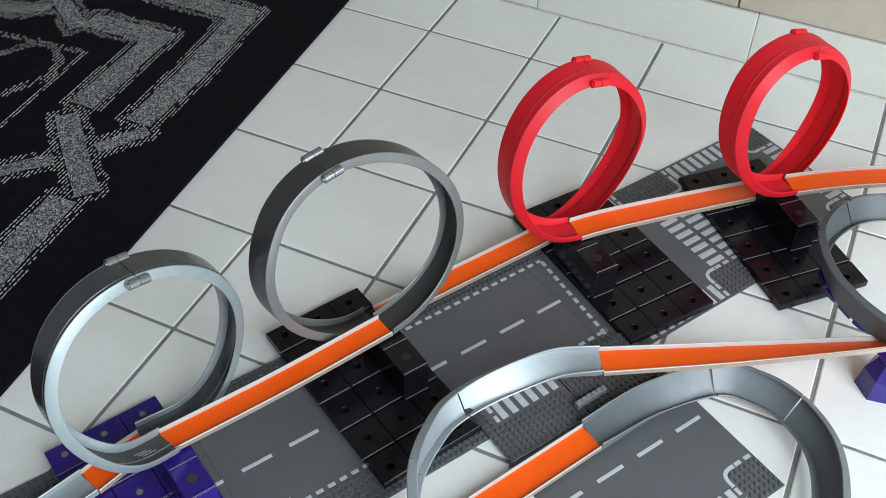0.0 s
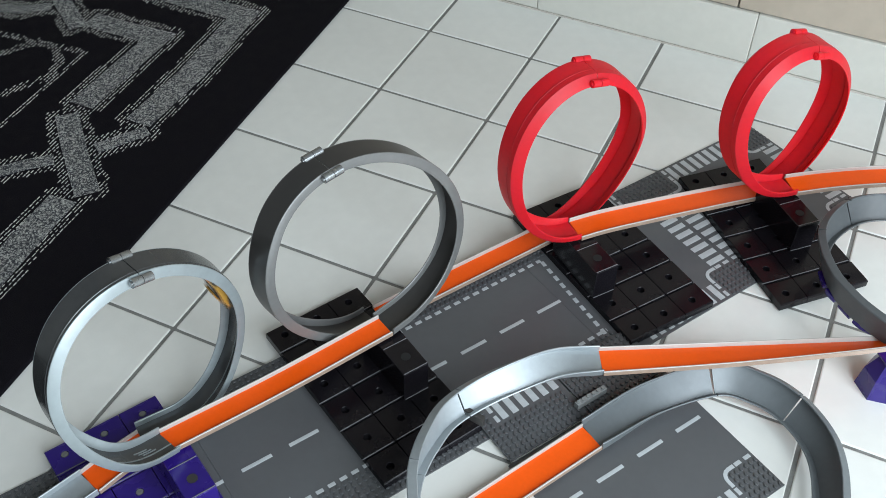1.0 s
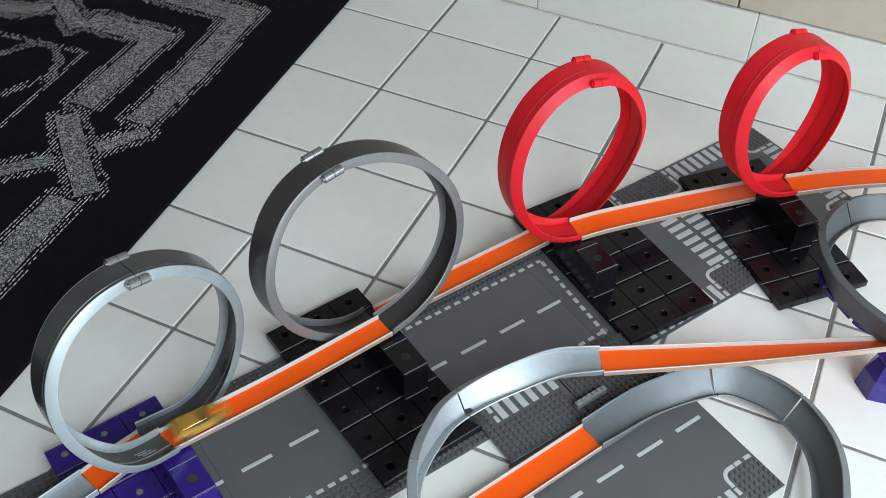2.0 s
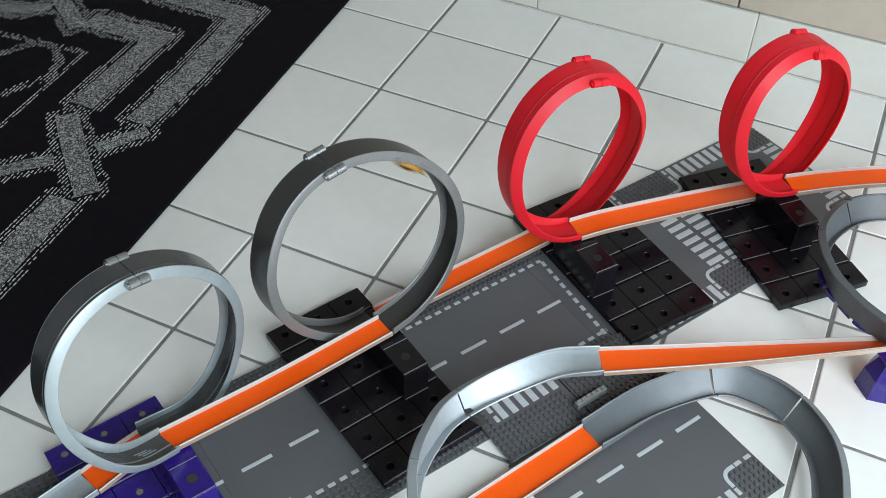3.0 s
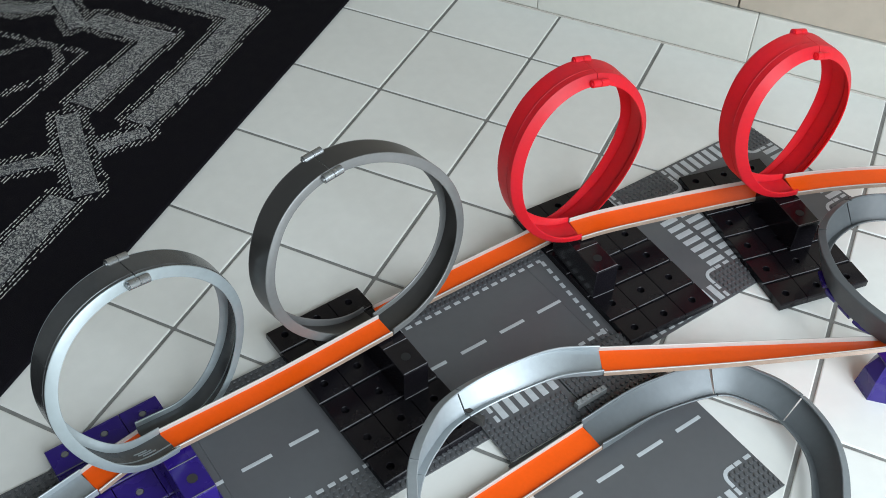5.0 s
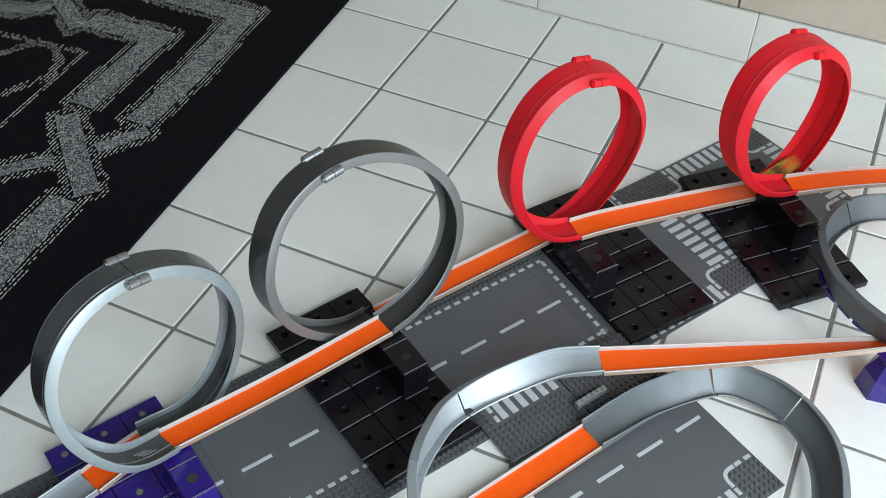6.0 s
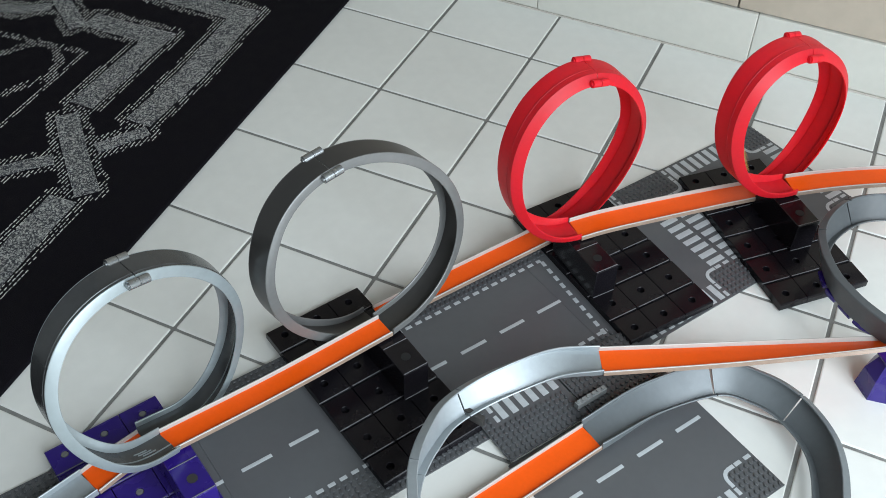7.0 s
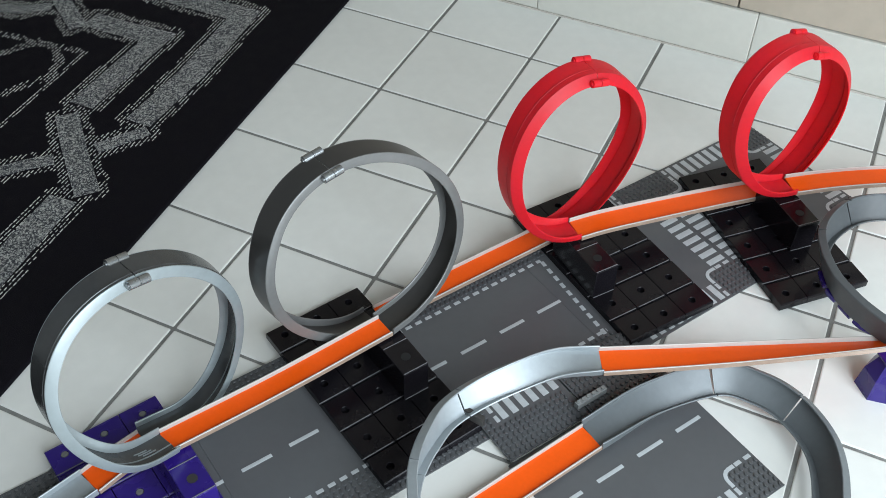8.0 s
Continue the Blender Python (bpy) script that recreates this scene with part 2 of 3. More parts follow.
def strip(bm, line, half, z0, z1):
    pts = [Vector((x, y, 0)) for x, y in line]
    left, right = [], []
    for i, q in enumerate(pts):
        a = (q - pts[i - 1]).normalized() if i else (pts[1] - q).normalized()
        b = (pts[i + 1] - q).normalized() if i + 1 < len(pts) else a
        n = Vector((-(a + b).y, (a + b).x, 0)).normalized()
        n *= half / max(0.5, n.dot(Vector((-a.y, a.x, 0))))
        left.append(q + n)
        right.append(q - n)
    rings = [[bm.verts.new(p + Vector((0, 0, z))) for p, z in ((a, z0), (a, z1), (b, z1), (b, z0))] for a, b in zip(left, right)]
    for r, q in zip(rings, rings[1:]):
        for k in range(3):
            bm.faces.new((r[k], r[k + 1], q[k + 1], q[k]))


def rug():
    thing = new("rug")
    thing.matrix_basis = Matrix.Translation((-0.1805, 0.03, 0)) @ Matrix.Rotation(radians(3.04), 4, "Z")
    bm = bmesh.new()
    box(bm, -1.6, 0.0, -2.0, 0.09, 0.0005, 0.008, 0.003)
    part("black_ground", bm, RUG_BLACK, thing)
    lines = band_lines()
    for k, (line, half) in enumerate(lines):
        if half < 0.01:
            continue
        bm = bmesh.new()
        strip(bm, line, half, 0.0070, 0.0084 + 0.00015 * k)
        part("woven_band", bm, RUG_GREY, thing, "speckled grey woven band")
    # short pale stitches along the borders of the bands, all along the warp
    segs = np.array([(*a, *b, half, half if i else 0, half if i + 2 < len(line) else 0)
                     for line, half in lines for i, (a, b) in enumerate(zip(line, line[1:]))])
    rng = random.Random(5)
    verts, faces = [], []
    for ix in range(100):
        shift = rng.uniform(0, 0.009)
        for iy in range(106):
            x, y = -0.62 + ix * 0.0058, -0.98 + iy * 0.0090 + shift
            ab = segs[:, 2:4] - segs[:, :2]
            size = np.linalg.norm(ab, axis=1)
            away = (x, y) - segs[:, :2]
            run = (away * ab).sum(1) / size
            past = np.maximum(np.maximum(-run - segs[:, 5], run - size - segs[:, 6]), 0)
            aside = np.abs(away[:, 0] * ab[:, 1] - away[:, 1] * ab[:, 0]) / size - segs[:, 4]
            d = np.hypot(np.maximum(aside, 0), past)
            near = d.min()
            low, wide = (0.0016, 0.0165) if segs[d.argmin(), 4] > 0.01 else (-1, 0.0058)
            if not low < near < wide or rng.random() < 0.05:
                continue
            h, w = rng.uniform(0.0027, 0.0045), rng.uniform(0.0005, 0.0010)
            x += rng.uniform(-0.0005, 0.0005)
            y += rng.uniform(-0.0012, 0.0012)
            n = len(verts)
            for dx, dy, z in ((-w, -h, 0.007), (w, -h, 0.007), (w, h, 0.007), (-w, h, 0.007),
                              (-w * 0.7, -h * 0.8, 0.0088), (w * 0.7, -h * 0.8, 0.0088), (w * 0.7, h * 0.8, 0.0088), (-w * 0.7, h * 0.8, 0.0088)):
                verts.append((x + dx, y + dy, z))
            faces += [(n + 4, n + 5, n + 6, n + 7)] + [(n + k, n + (k + 1) % 4, n + 4 + (k + 1) % 4, n + 4 + k) for k in range(4)]
    me = bpy.data.meshes.new("stitching")
    me.from_pydata(verts, [], faces)
    me.materials.append(RUG_PALE)
    stitch = new("stitching", me)
    stitch.parent = thing
    tagged(stitch, "pale stitches along the woven bands", kind="stuff")
    return tagged(thing, "black rug with woven grey geometric bands", "rug")


# ---- road plates: marks are given on the plan ----
class Plate:
    def __init__(self, u0, u1, v0, v1, label, z=0.0):
        self.thing = new("road_plate")
        self.uc, self.vc = (u0 + u1) / 2, (v0 + v1) / 2
        self.u0, self.u1, self.v0, self.v1 = u0, u1, v0, v1
        self.thing.matrix_basis = placed(self.uc, self.vc, z)
        bm = bmesh.new()
        box(bm, u0 - self.uc + 0.0001, u1 - self.uc - 0.0001, self.vc - v1 + 0.0001, self.vc - v0 - 0.0001, 0.0002, 0.0022, 0.0002)
        part("base_sheet", bm, ROAD, self.thing)
        self.studs = []
        tagged(self.thing, label, "baseplate", "toy road plates")

    def mark(self, name, u0, u1, v0, v1, yaw=0.0):
        bm = bmesh.new()
        du, dv = abs(u1 - u0) / 2, abs(v1 - v0) / 2
        box(bm, -du, du, -dv, dv, 0.0020, 0.0026, 0.0002)
        part(name, bm, PAINT, self.thing, m=Matrix.Translation(((u0 + u1) / 2 - self.uc, self.vc - (v0 + v1) / 2, 0)) @ Matrix.Rotation(-radians(yaw), 4, "Z"))

    def centre_line(self, starts, v, length=0.040):
        for u in starts:
            self.mark("lane_mark", u, u + length, v - 0.0025, v + 0.0025)

    def dashes(self, u0, u1, v, pitch=0.016):
        for k in range(round((u1 - u0) / pitch)):
            self.mark("kerb_dash", u0 + pitch * k + 0.003, u0 + pitch * k + 0.0125, v - 0.0025, v + 0.0025)

    def dashes_across(self, v0, v1, u, pitch=0.016, lean=0.0):
        for k in range(round((v1 - v0) / pitch)):
            a, du = v0 + pitch * k, -lean * pitch * k
            self.mark("kerb_dash", u + du - 0.0028, u + du + 0.0028, a + 0.003, a + 0.0125, math.degrees(math.atan(lean)))

    def stud_block(self, u0, u1, v0, v1):
        for i in range(round((u1 - u0) / 0.008)):
            for j in range(round((v1 - v0) / 0.008)):
                self.studs.append((u0 + 0.004 + 0.008 * i - self.uc, self.vc - v0 - 0.004 - 0.008 * j))

    def arc(self, u, v, su, sv, r=0.012, w=0.005):
        """A rounded kerb line round a block's inner corner; su, sv point into the block."""
        bm = bmesh.new()
        path = [(r + 0.009, 0)] + [(r - r * math.sin(a), r - r * math.cos(a)) for a in (0, 0.4, 0.8, 1.2, math.pi / 2)] + [(0, r + 0.009)]
        rings = []
        for k, (a, b) in enumerate(path):
            q = path[min(k + 1, len(path) - 1)]
            p = path[max(k - 1, 0)]
            n = Vector((-(q[1] - p[1]), q[0] - p[0])).normalized() * w / 2
            rings.append([Vector((su * (a + e * n.x), -sv * (b + e * n.y))) for e in (-1, 1)])
        for (a, b), (c, d) in zip(rings, rings[1:]):
            low = [bm.verts.new((q.x, q.y, 0.0018)) for q in (a, b, d, c)]
            high = [bm.verts.new((q.x, q.y, 0.0027)) for q in (a, b, d, c)]
            bm.faces.new(high)
            for k in range(4):
                bm.faces.new((low[k], low[(k + 1) % 4], high[(k + 1) % 4], high[k]))
        part("kerb_arc", bm, PAINT, self.thing, m=Matrix.Translation((u - self.uc, self.vc - v, 0)))

    def corner(self, su, sv):
        """A block of studs in one corner with its kerb marks."""
        ue, ve = (self.u1 if su > 0 else self.u0), (self.v1 if sv > 0 else self.v0)
        ui, vi = ue - su * 0.048, ve - sv * 0.048
        self.stud_block(min(ue, ui), max(ue, ui), min(ve, vi), max(ve, vi))
        ua, va = ui - su * 0.005, vi - sv * 0.005
        self.arc(ua, va, su, sv)
        for k in (1.75, 2.75):
            c = ua + su * 0.016 * k
            self.mark("kerb_dash", c - 0.005, c + 0.005, va - 0.0026, va + 0.0026)
            c = va + sv * 0.016 * k
            self.mark("kerb_dash", ua - 0.0026, ua + 0.0026, c - 0.005, c + 0.005)

    def zebra(self, along, edge, sign, first, count, length=0.029, pitch=0.016):
        """Stripes of a crossing beside an edge of the plate."""
        a, b = edge + sign * 0.004, edge + sign * (0.004 + length)
        for k in range(count):
            c = first + pitch * k
            if along == "u":
                self.mark("crossing_stripe", c - 0.0046, c + 0.0046, min(a, b), max(a, b))
            else:
                self.mark("crossing_stripe", min(a, b), max(a, b), c - 0.0046, c + 0.0046)

    def done(self):
        """Joins the studs, which are too many and too small to pick apart."""
        verts, faces, k = [], [], 10
        for x, y in self.studs:
            n = len(verts)
            for r, z in ((0.00245, 0.0020), (0.00245, 0.0041), (0.0022, 0.0044)):
                verts += [(x + r * math.cos(math.tau * i / k), y + r * math.sin(math.tau * i / k), z) for i in range(k)]
            for g in (0, k):
                faces += [(n + g + i, n + g + (i + 1) % k, n + g + k + (i + 1) % k, n + g + k + i) for i in range(k)]
            faces.append(tuple(n + 2 * k + i for i in range(k)))
        me = bpy.data.meshes.new("stud_field")
        me.from_pydata(verts, [], faces)
        me.materials.append(STUDS)
        ob = new("stud_field", me)
        ob.parent = self.thing
        tagged(ob, "rows of small grey round studs", kind="stuff")


def straight_plate(u0):
    p = Plate(u0, u0 + 0.256, -0.052, 0.204, "dark grey toy road baseplate with studded kerbs and lane marks")
    p.stud_block(u0, u0 + 0.256, -0.052, -0.004)
    p.stud_block(u0, u0 + 0.256, 0.156, 0.204)
    p.dashes(u0, u0 + 0.256, 0.0)
    p.dashes(u0, u0 + 0.256, 0.152)
    p.centre_line([u0 + 0.025 + 0.064 * k for k in range(4)], 0.076)
    if u0 == -0.532:
        for du in (0.0, 0.004, 0.008):
            p.mark("printed_bar", -0.486 + du, -0.4845 + du, 0.1385, 0.1445)
    p.done()


def crossing_plate(u0, closing):
    p = Plate(u0, u0 + 0.256, -0.052, 0.204, "dark grey toy crossroads baseplate with white zebra crossings")
    for su in (-1, 1):
        for sv in (-1, 1):
            if not (closing and su < 0):
                p.corner(su, sv)
    p.zebra("u", -0.052, 1, u0 + 0.064, 9)
    p.zebra("u", 0.204, -1, u0 + 0.064, 9)
    p.zebra("v", u0 + 0.256, -1, 0.012, 9)
    if closing:
        p.dashes_across(0.0, 0.160, 0.006, lean=0.085)
        p.stud_block(u0, u0 + 0.048, -0.052, -0.004)
        p.stud_block(u0, u0 + 0.024, 0.156, 0.204)
        for v in (0.0, 0.152):
            p.mark("kerb_dash", u0 + 0.003, u0 + 0.0125, v - 0.0025, v + 0.0025)
            p.mark("kerb_dash", u0 + 0.019, u0 + 0.0262 - 0.085 * v * 0.5, v - 0.0025, v + 0.0025)
    else:
        p.zebra("v", u0, 1, 0.012, 9)
    p.done()


def plates():
    straight_plate(-0.788)
    straight_plate(-0.532)
    straight_plate(-0.276)
    crossing_plate(-0.020, True)
    crossing_plate(0.236, False)
    p = Plate(-0.240, 0.016, 0.2475, 0.453, "dark grey toy junction baseplate with lane marks and a zebra crossing")
    p.centre_line([-0.230, -0.166, -0.102, -0.038], 0.325)
    p.corner(1, 1)
    p.corner(-1, 1)
    p.zebra("u", 0.453, -1, -0.176, 9)
    p.done()
    p = Plate(-0.236, -0.111, 0.163, 0.247, "dark grey studded baseplate with a zebra crossing strip", z=0.0041)
    p.stud_block(-0.236, -0.116, 0.199, 0.247)
    p.stud_block(-0.236, -0.220, 0.167, 0.199)
    p.zebra("u", 0.163, 1, -0.202, 6, length=0.026)
    for u, v in ((-0.213, 0.172), (-0.213, 0.188)):
        p.mark("kerb_dash", u - 0.0026, u + 0.0026, v - 0.005, v + 0.005)
    p.done()
    p = Plate(-0.109, 0.017, 0.167, 0.247, "dark grey studded baseplate beside the zebra strip", z=0.0041)
    p.stud_block(-0.108, 0.012, 0.167, 0.247)
    p.done()
    # a clear brick strip
    thing = new("brick")
    thing.matrix_basis = placed(-0.098, 0.231, 0.0078)
    bm = bmesh.new()
    box(bm, -0.0238, 0.0238, -0.0038, 0.0038, 0, 0.0090, 0.0004)
    part("brick_body", bm, CLEAR, thing)
    for k in range(6):
        bm = bmesh.new()
        rod(bm, pose(-0.020 + 0.008 * k, 0, 0.0100), 0.0026, 0.0026, 14)
        part("brick_stud", bm, CLEAR, thing)
    tagged(thing, "clear plastic toy brick strip on grey studs", "toy brick")


# ---- bases that carry the loops ----
CELL = 0.0497


def cell_mesh(mat, far=1.0, near=1.0, left=1.0, height=0.011):
    """One square of a base board, with rounded edges and a blind hole; far, near, left: shares of the usual reach to those edges."""
    bm = bmesh.new()
    k, h = 20, CELL / 2 - 0.0003
    def square(d, z):
        out = []
        for i in range(k):
            a = math.tau * (i + 0.5) / k
            c, s = math.cos(a), math.sin(a)
            f = h / max(abs(c), abs(s))
            out.append(bm.verts.new((c * f * (1 - d * 0.15 / h) * (left if c < 0 else 1), s * f * (1 - d / h) * (far if s > 0 else near), z)))
        return out
    def ring(r, z):
        return [bm.verts.new((r * math.cos(math.tau * (i + 0.5) / k), r * math.sin(math.tau * (i + 0.5) / k), z)) for i in range(k)]
    rings = [square(0, 0), square(0, height - 0.0022), square(0.0009, height - 0.0009), square(0.0024, height), ring(0.0054, height), ring(0.0049, height - 0.0005),
             ring(0.0046, height - 0.0065)]
    for a, b in zip(rings, rings[1:]):
        for i in range(k):
            bm.faces.new((a[i], a[(i + 1) % k], b[(i + 1) % k], b[i]))
    bm.faces.new(rings[-1])
    bm.faces.new(rings[0][::-1])
    return mesh_of("board_square", bm, mat)


def loop_base(u, v, yaw, mat, label, block, squares, wide=0.0186):
    """A board of squares with a tall riser; block: u, v of its two ends on the plan, its top and its yaw."""
    thing = new("support_board")
    thing.matrix_basis = placed(u, v, 0.0024, yaw)
    for i in range(3):
        for j in range(6):
            piece("board_square", squares[i == 0][(j > 0) + (j == 5)], thing, pose((i - 1) * CELL, (j - 2.5) * CELL, 0.0))
            # added grey discs carry the pale reflection seen in the purple holes
            if mat is PURPLE:
                piece("hole_sheen", HOLE_SHEEN, thing, pose((i - 1) * CELL, (j - 2.5) * CELL, 0.0097))
            # pale bars put the glints on the squares' edges into colour
            if j:
                piece("edge_glint", GLINT_BAR, thing, pose((i - 1) * CELL, (j - 3) * CELL + 0.0014, 0.0105))
    bu, v0, v1, top, byaw = block
    back = thing.matrix_basis.inverted() @ placed(bu, (v0 + v1) / 2, 0, byaw)
    d = (v1 - v0) / 2
    bm = bmesh.new()
    z0, z1 = 0.0132, top
    # a riser whose flanks lean in slightly towards its top
    box(bm, -wide, wide, -d, d, z0, z1, 0.0012)
    for q in bm.verts:
        f = (q.co.z - z0) / (z1 - z0)
        q.co.x *= 1 - 0.04 * f
    riser = part("riser_block", bm, GLOSS_BLACK if mat is BLACK else mat, thing, m=back)
    # the riser's bright edge glints, drawn as pale bars too
    piece("edge_glint", SHORT_GLINT_BAR, riser, pose(0, -d + 0.0016, z1 - 0.0003))
    piece("edge_glint", SHORT_GLINT_BAR, riser, pose(0, -d - 0.0002, z0 + 0.0003))
    piece("edge_glint", SHORT_GLINT_BAR, riser, pose(0, -d + 0.0485, z1 - 0.0004))
    # flat dark discs give the shade inside the riser's holes as colour
    for y in (-d + 0.024, -d + 0.072):
        bm = bmesh.new()
        rod(bm, pose(0, y, z1 + 0.0002), 0.0062, 0.0006, 20)
        part("hole_shade_disc", bm, HOLE_SHADE if mat is BLACK else STEEL, riser, "dark disc for the shade inside a hole")
    return tagged(thing, label, "toy support", "boards under the loops")


# ---- loops ----
HIGH, LOW = 0.0665, 0.020


class Loop:
    """A vertical loop of track: one turn that also steps sideways; the two ends flare apart."""

    def __init__(self, u, v, z, ru, rz, step, yaw, su, sv, v_in, v_out, z_in, z_out, ease_in, ease_out, span_out=1.5, hold=0.0, wide=0.84):
        self.span_out, self.hold, self.wide = span_out, hold, wide
        self.u, self.v, self.z, self.ru, self.rz, self.step, self.yaw, self.su, self.sv = u, v, z, ru, rz, step, yaw, su, sv
        self.z_in, self.z_out, self.ease_in, self.ease_out = z_in - z, z_out - z, ease_in, ease_out
        self.flare_in, self.flare_out = (v_in - v) / math.cos(yaw) + step / 2, (v_out - v) / math.cos(yaw) - step / 2

    def local(self, a):
        z = self.rz * (1 - math.cos(a))
        side = self.step * (a / math.tau - 0.5) + self.sv * z
        ease = lambda b, span: 0.5 + 0.5 * math.cos(math.pi * min(b / span, 1.0))
        side += self.flare_in * ease(a, self.ease_in) + self.flare_out * ease(max(0.0, math.tau - a - self.hold), self.ease_out)
        drop = self.z_in * max(0.0, 1 - a / 1.5) ** 2 * (1 + 2 * a / 1.5) + self.z_out * max(0.0, 1 - (math.tau - a) / self.span_out) ** 2 * (1 + 2 * (math.tau - a) / self.span_out)
        return Vector((self.ru * math.sin(a) + self.su * z, -side, z + drop))

    def frame_at(self, a):
        a = min(max(a, 0.005), math.tau - 0.005)
        o, ahead = self.local(a), (self.local(a + 0.005) - self.local(a - 0.005)).normalized()
        tilt = Vector((0, 1, 0)) - ahead * ahead.y
        s = -tilt.normalized()
        return o + s.cross(ahead).normalized() * 0.0016, s * (self.wide + (1 - self.wide) * max(0.0, 1 - min(a, math.tau - a) / 0.9)), s.cross(ahead).normalized()

    def stand(self):
        return placed(self.u, self.v, self.z, math.degrees(self.yaw))

    def place(self, a):
        return self.stand() @ self.local(a)


LOOPS = [Loop(-0.5395, 0.0185, HIGH, 0.1192, 0.1256, 0.105, -0.1045, -0.162, -0.0567, -0.019, 0.0365, LOW, HIGH, 2.1019, 0.9983),
         Loop(-0.2488, 0.0392, HIGH, 0.1365, 0.1392, -0.0336, -0.1542, -0.238, -0.1777, 0.022, -0.0265, HIGH, LOW, 2.6458, 1.85, 1.9, 0.45),
         Loop(0.0402, 0.0146, HIGH, 0.1075, 0.1294, 0.0242, 0.1266, -0.0499, -0.046, -0.0255, 0.0265, LOW, HIGH, 1.894, 1.5495, wide=0.90),
         Loop(0.363, 0.1094, HIGH, 0.1098, 0.1322, 0.0493, 0.131, -0.2821, 0.0493, 0.08, 0.13, LOW, HIGH, 2.1001, 1.4528, wide=0.95)]


def loop_thing(loop, bed_mat, rail_mat, pin_mat, label, joint, ridges, tongue=0.0, cut=0.0, rim=0.0100, grooves=(), mouth=0.0085, flare=0.0, hinge=0.002, marks=()):
    thing = new("loop_track")
    thing.matrix_basis = loop.stand()
    e = HALF - 0.002
    for a0, a1 in ((0.0, joint), (joint + 0.01, math.tau - cut)):
        turns = [a0 + (a1 - a0) * i / 70 for i in range(71)]
        frames = [loop.frame_at(a) for a in turns]
        if tongue and not a0:
            o, s, w = frames[0]
            frames.insert(0, (o - w.cross(s).normalized() * tongue, s, w))
            turns.insert(0, 0.0)
        # the rails are lower at the mouths of the loop
        grow = [1 - max(0.0, 1 - min(a, math.tau - a) / 1.3) ** 2 for a in turns]
        rims = [mouth + (rim - mouth) * g for g in grow]
        bed = part("loop_half", sweep(frames, [(-e, -BED), (e, -BED), (e, 0), (-e, 0)]), bed_mat, thing, smooth=True)
        for side in (-1, 1):
            part("side_rail", sweep(frames, [rail_profile(side, r, 0.0024, flare=flare * g) for r, g in zip(rims, grow)]), rail_mat, bed, smooth=True)
        for c in ridges:
            part("rib", sweep(frames, [(c - 0.0010, -BED - 0.0004), (c + 0.0010, -BED - 0.0004), (c + 0.0018, -BED + 0.0005), (c - 0.0018, -BED + 0.0005)]), bed_mat, bed, smooth=True)
            part("groove_line", sweep(frames, [(c - 0.0012, 0.0007), (c - 0.0018, -0.0006), (c + 0.0018, -0.0006), (c + 0.0012, 0.0007)]), bed_mat, bed, smooth=True)
        for c in grooves:
            part("bed_ridge", sweep(frames, [(c - 0.0006, 0.0008), (c - 0.0011, -0.0006), (c + 0.0011, -0.0006), (c + 0.0006, 0.0008)]), rail_mat, bed, smooth=True)
    for k, c in enumerate(marks):
        frames = [loop.frame_at(math.tau - 0.66 + 0.035 * k + 0.03 * i) for i in range(6)]
        part("raised_mark", sweep(frames, [(c - 0.0006, 0.0010), (c - 0.0006, -0.0006), (c + 0.0006, -0.0006), (c + 0.0006, 0.0010)]), rail_mat, thing, "short pale raised bar")
    # hinge barrels and pins at the joint of the two halves
    o, s, w = loop.frame_at(joint + 0.005)
    turn = Matrix((s.normalized(), w, s.cross(w).normalized())).transposed().to_4x4()
    for side in (-1, 1):
        spot = o + s * side * (HALF + (0.004 + flare * 0.6 if side > 0 else -0.001)) + w * (hinge if side > 0 else -0.001)
        bm = bmesh.new()
        along = Matrix.Translation(spot) @ turn
        rod(bm, along @ pose(0, 0, -0.0062), 0.0050, 0.0115, 18)
        rod(bm, along @ pose(0, 0, 0.0062), 0.0050, 0.0115, 18)
        rod(bm, along, 0.0034, 0.006, 18)
        rod(bm, along @ pose(0, 0, -0.0127), 0.0028, 0.0020, 14)
        part("hinge_barrel", bm, pin_mat, thing, smooth=True)
    return tagged(thing, label, "toy track", "stunt loops")


def orange(points, group="orange track sections", banks=(0,), half=HALF):
    return track_piece("orange_track", spline(points), banks, ORANGE, RAIL, "orange plastic track section with pale side rails", "toy track", group, half, 0.0062)


def silver(points, banks, label, cuts=(), mat=None, half=HALF, rim=0.0085):
    """A curved run of track in sections that butt at the cuts, given as shares of its length."""
    line = spline(points)
    frames = len(line)
    ends = [0, *(round(c * (frames - 1)) for c in cuts), frames - 1]
    def bank(f):
        f *= len(banks) - 1
        k = min(int(f), max(len(banks) - 2, 0))
        return banks[k] + (banks[min(k + 1, len(banks) - 1)] - banks[k]) * (f - k)
    made = []
    for a, b in zip(ends, ends[1:]):
        piece_line = [q.copy() for q in line[a:b + 1]]
        if a:
            piece_line[0] = line[a].lerp(line[a + 1], 0.55)
        made.append(track_piece("curve_track", piece_line, [bank((a + (b - a) * k / 8) / (frames - 1)) for k in range(9)], mat or SILVER, mat or SILVER, label, "toy track", "silver curves", half, rim))
    return made


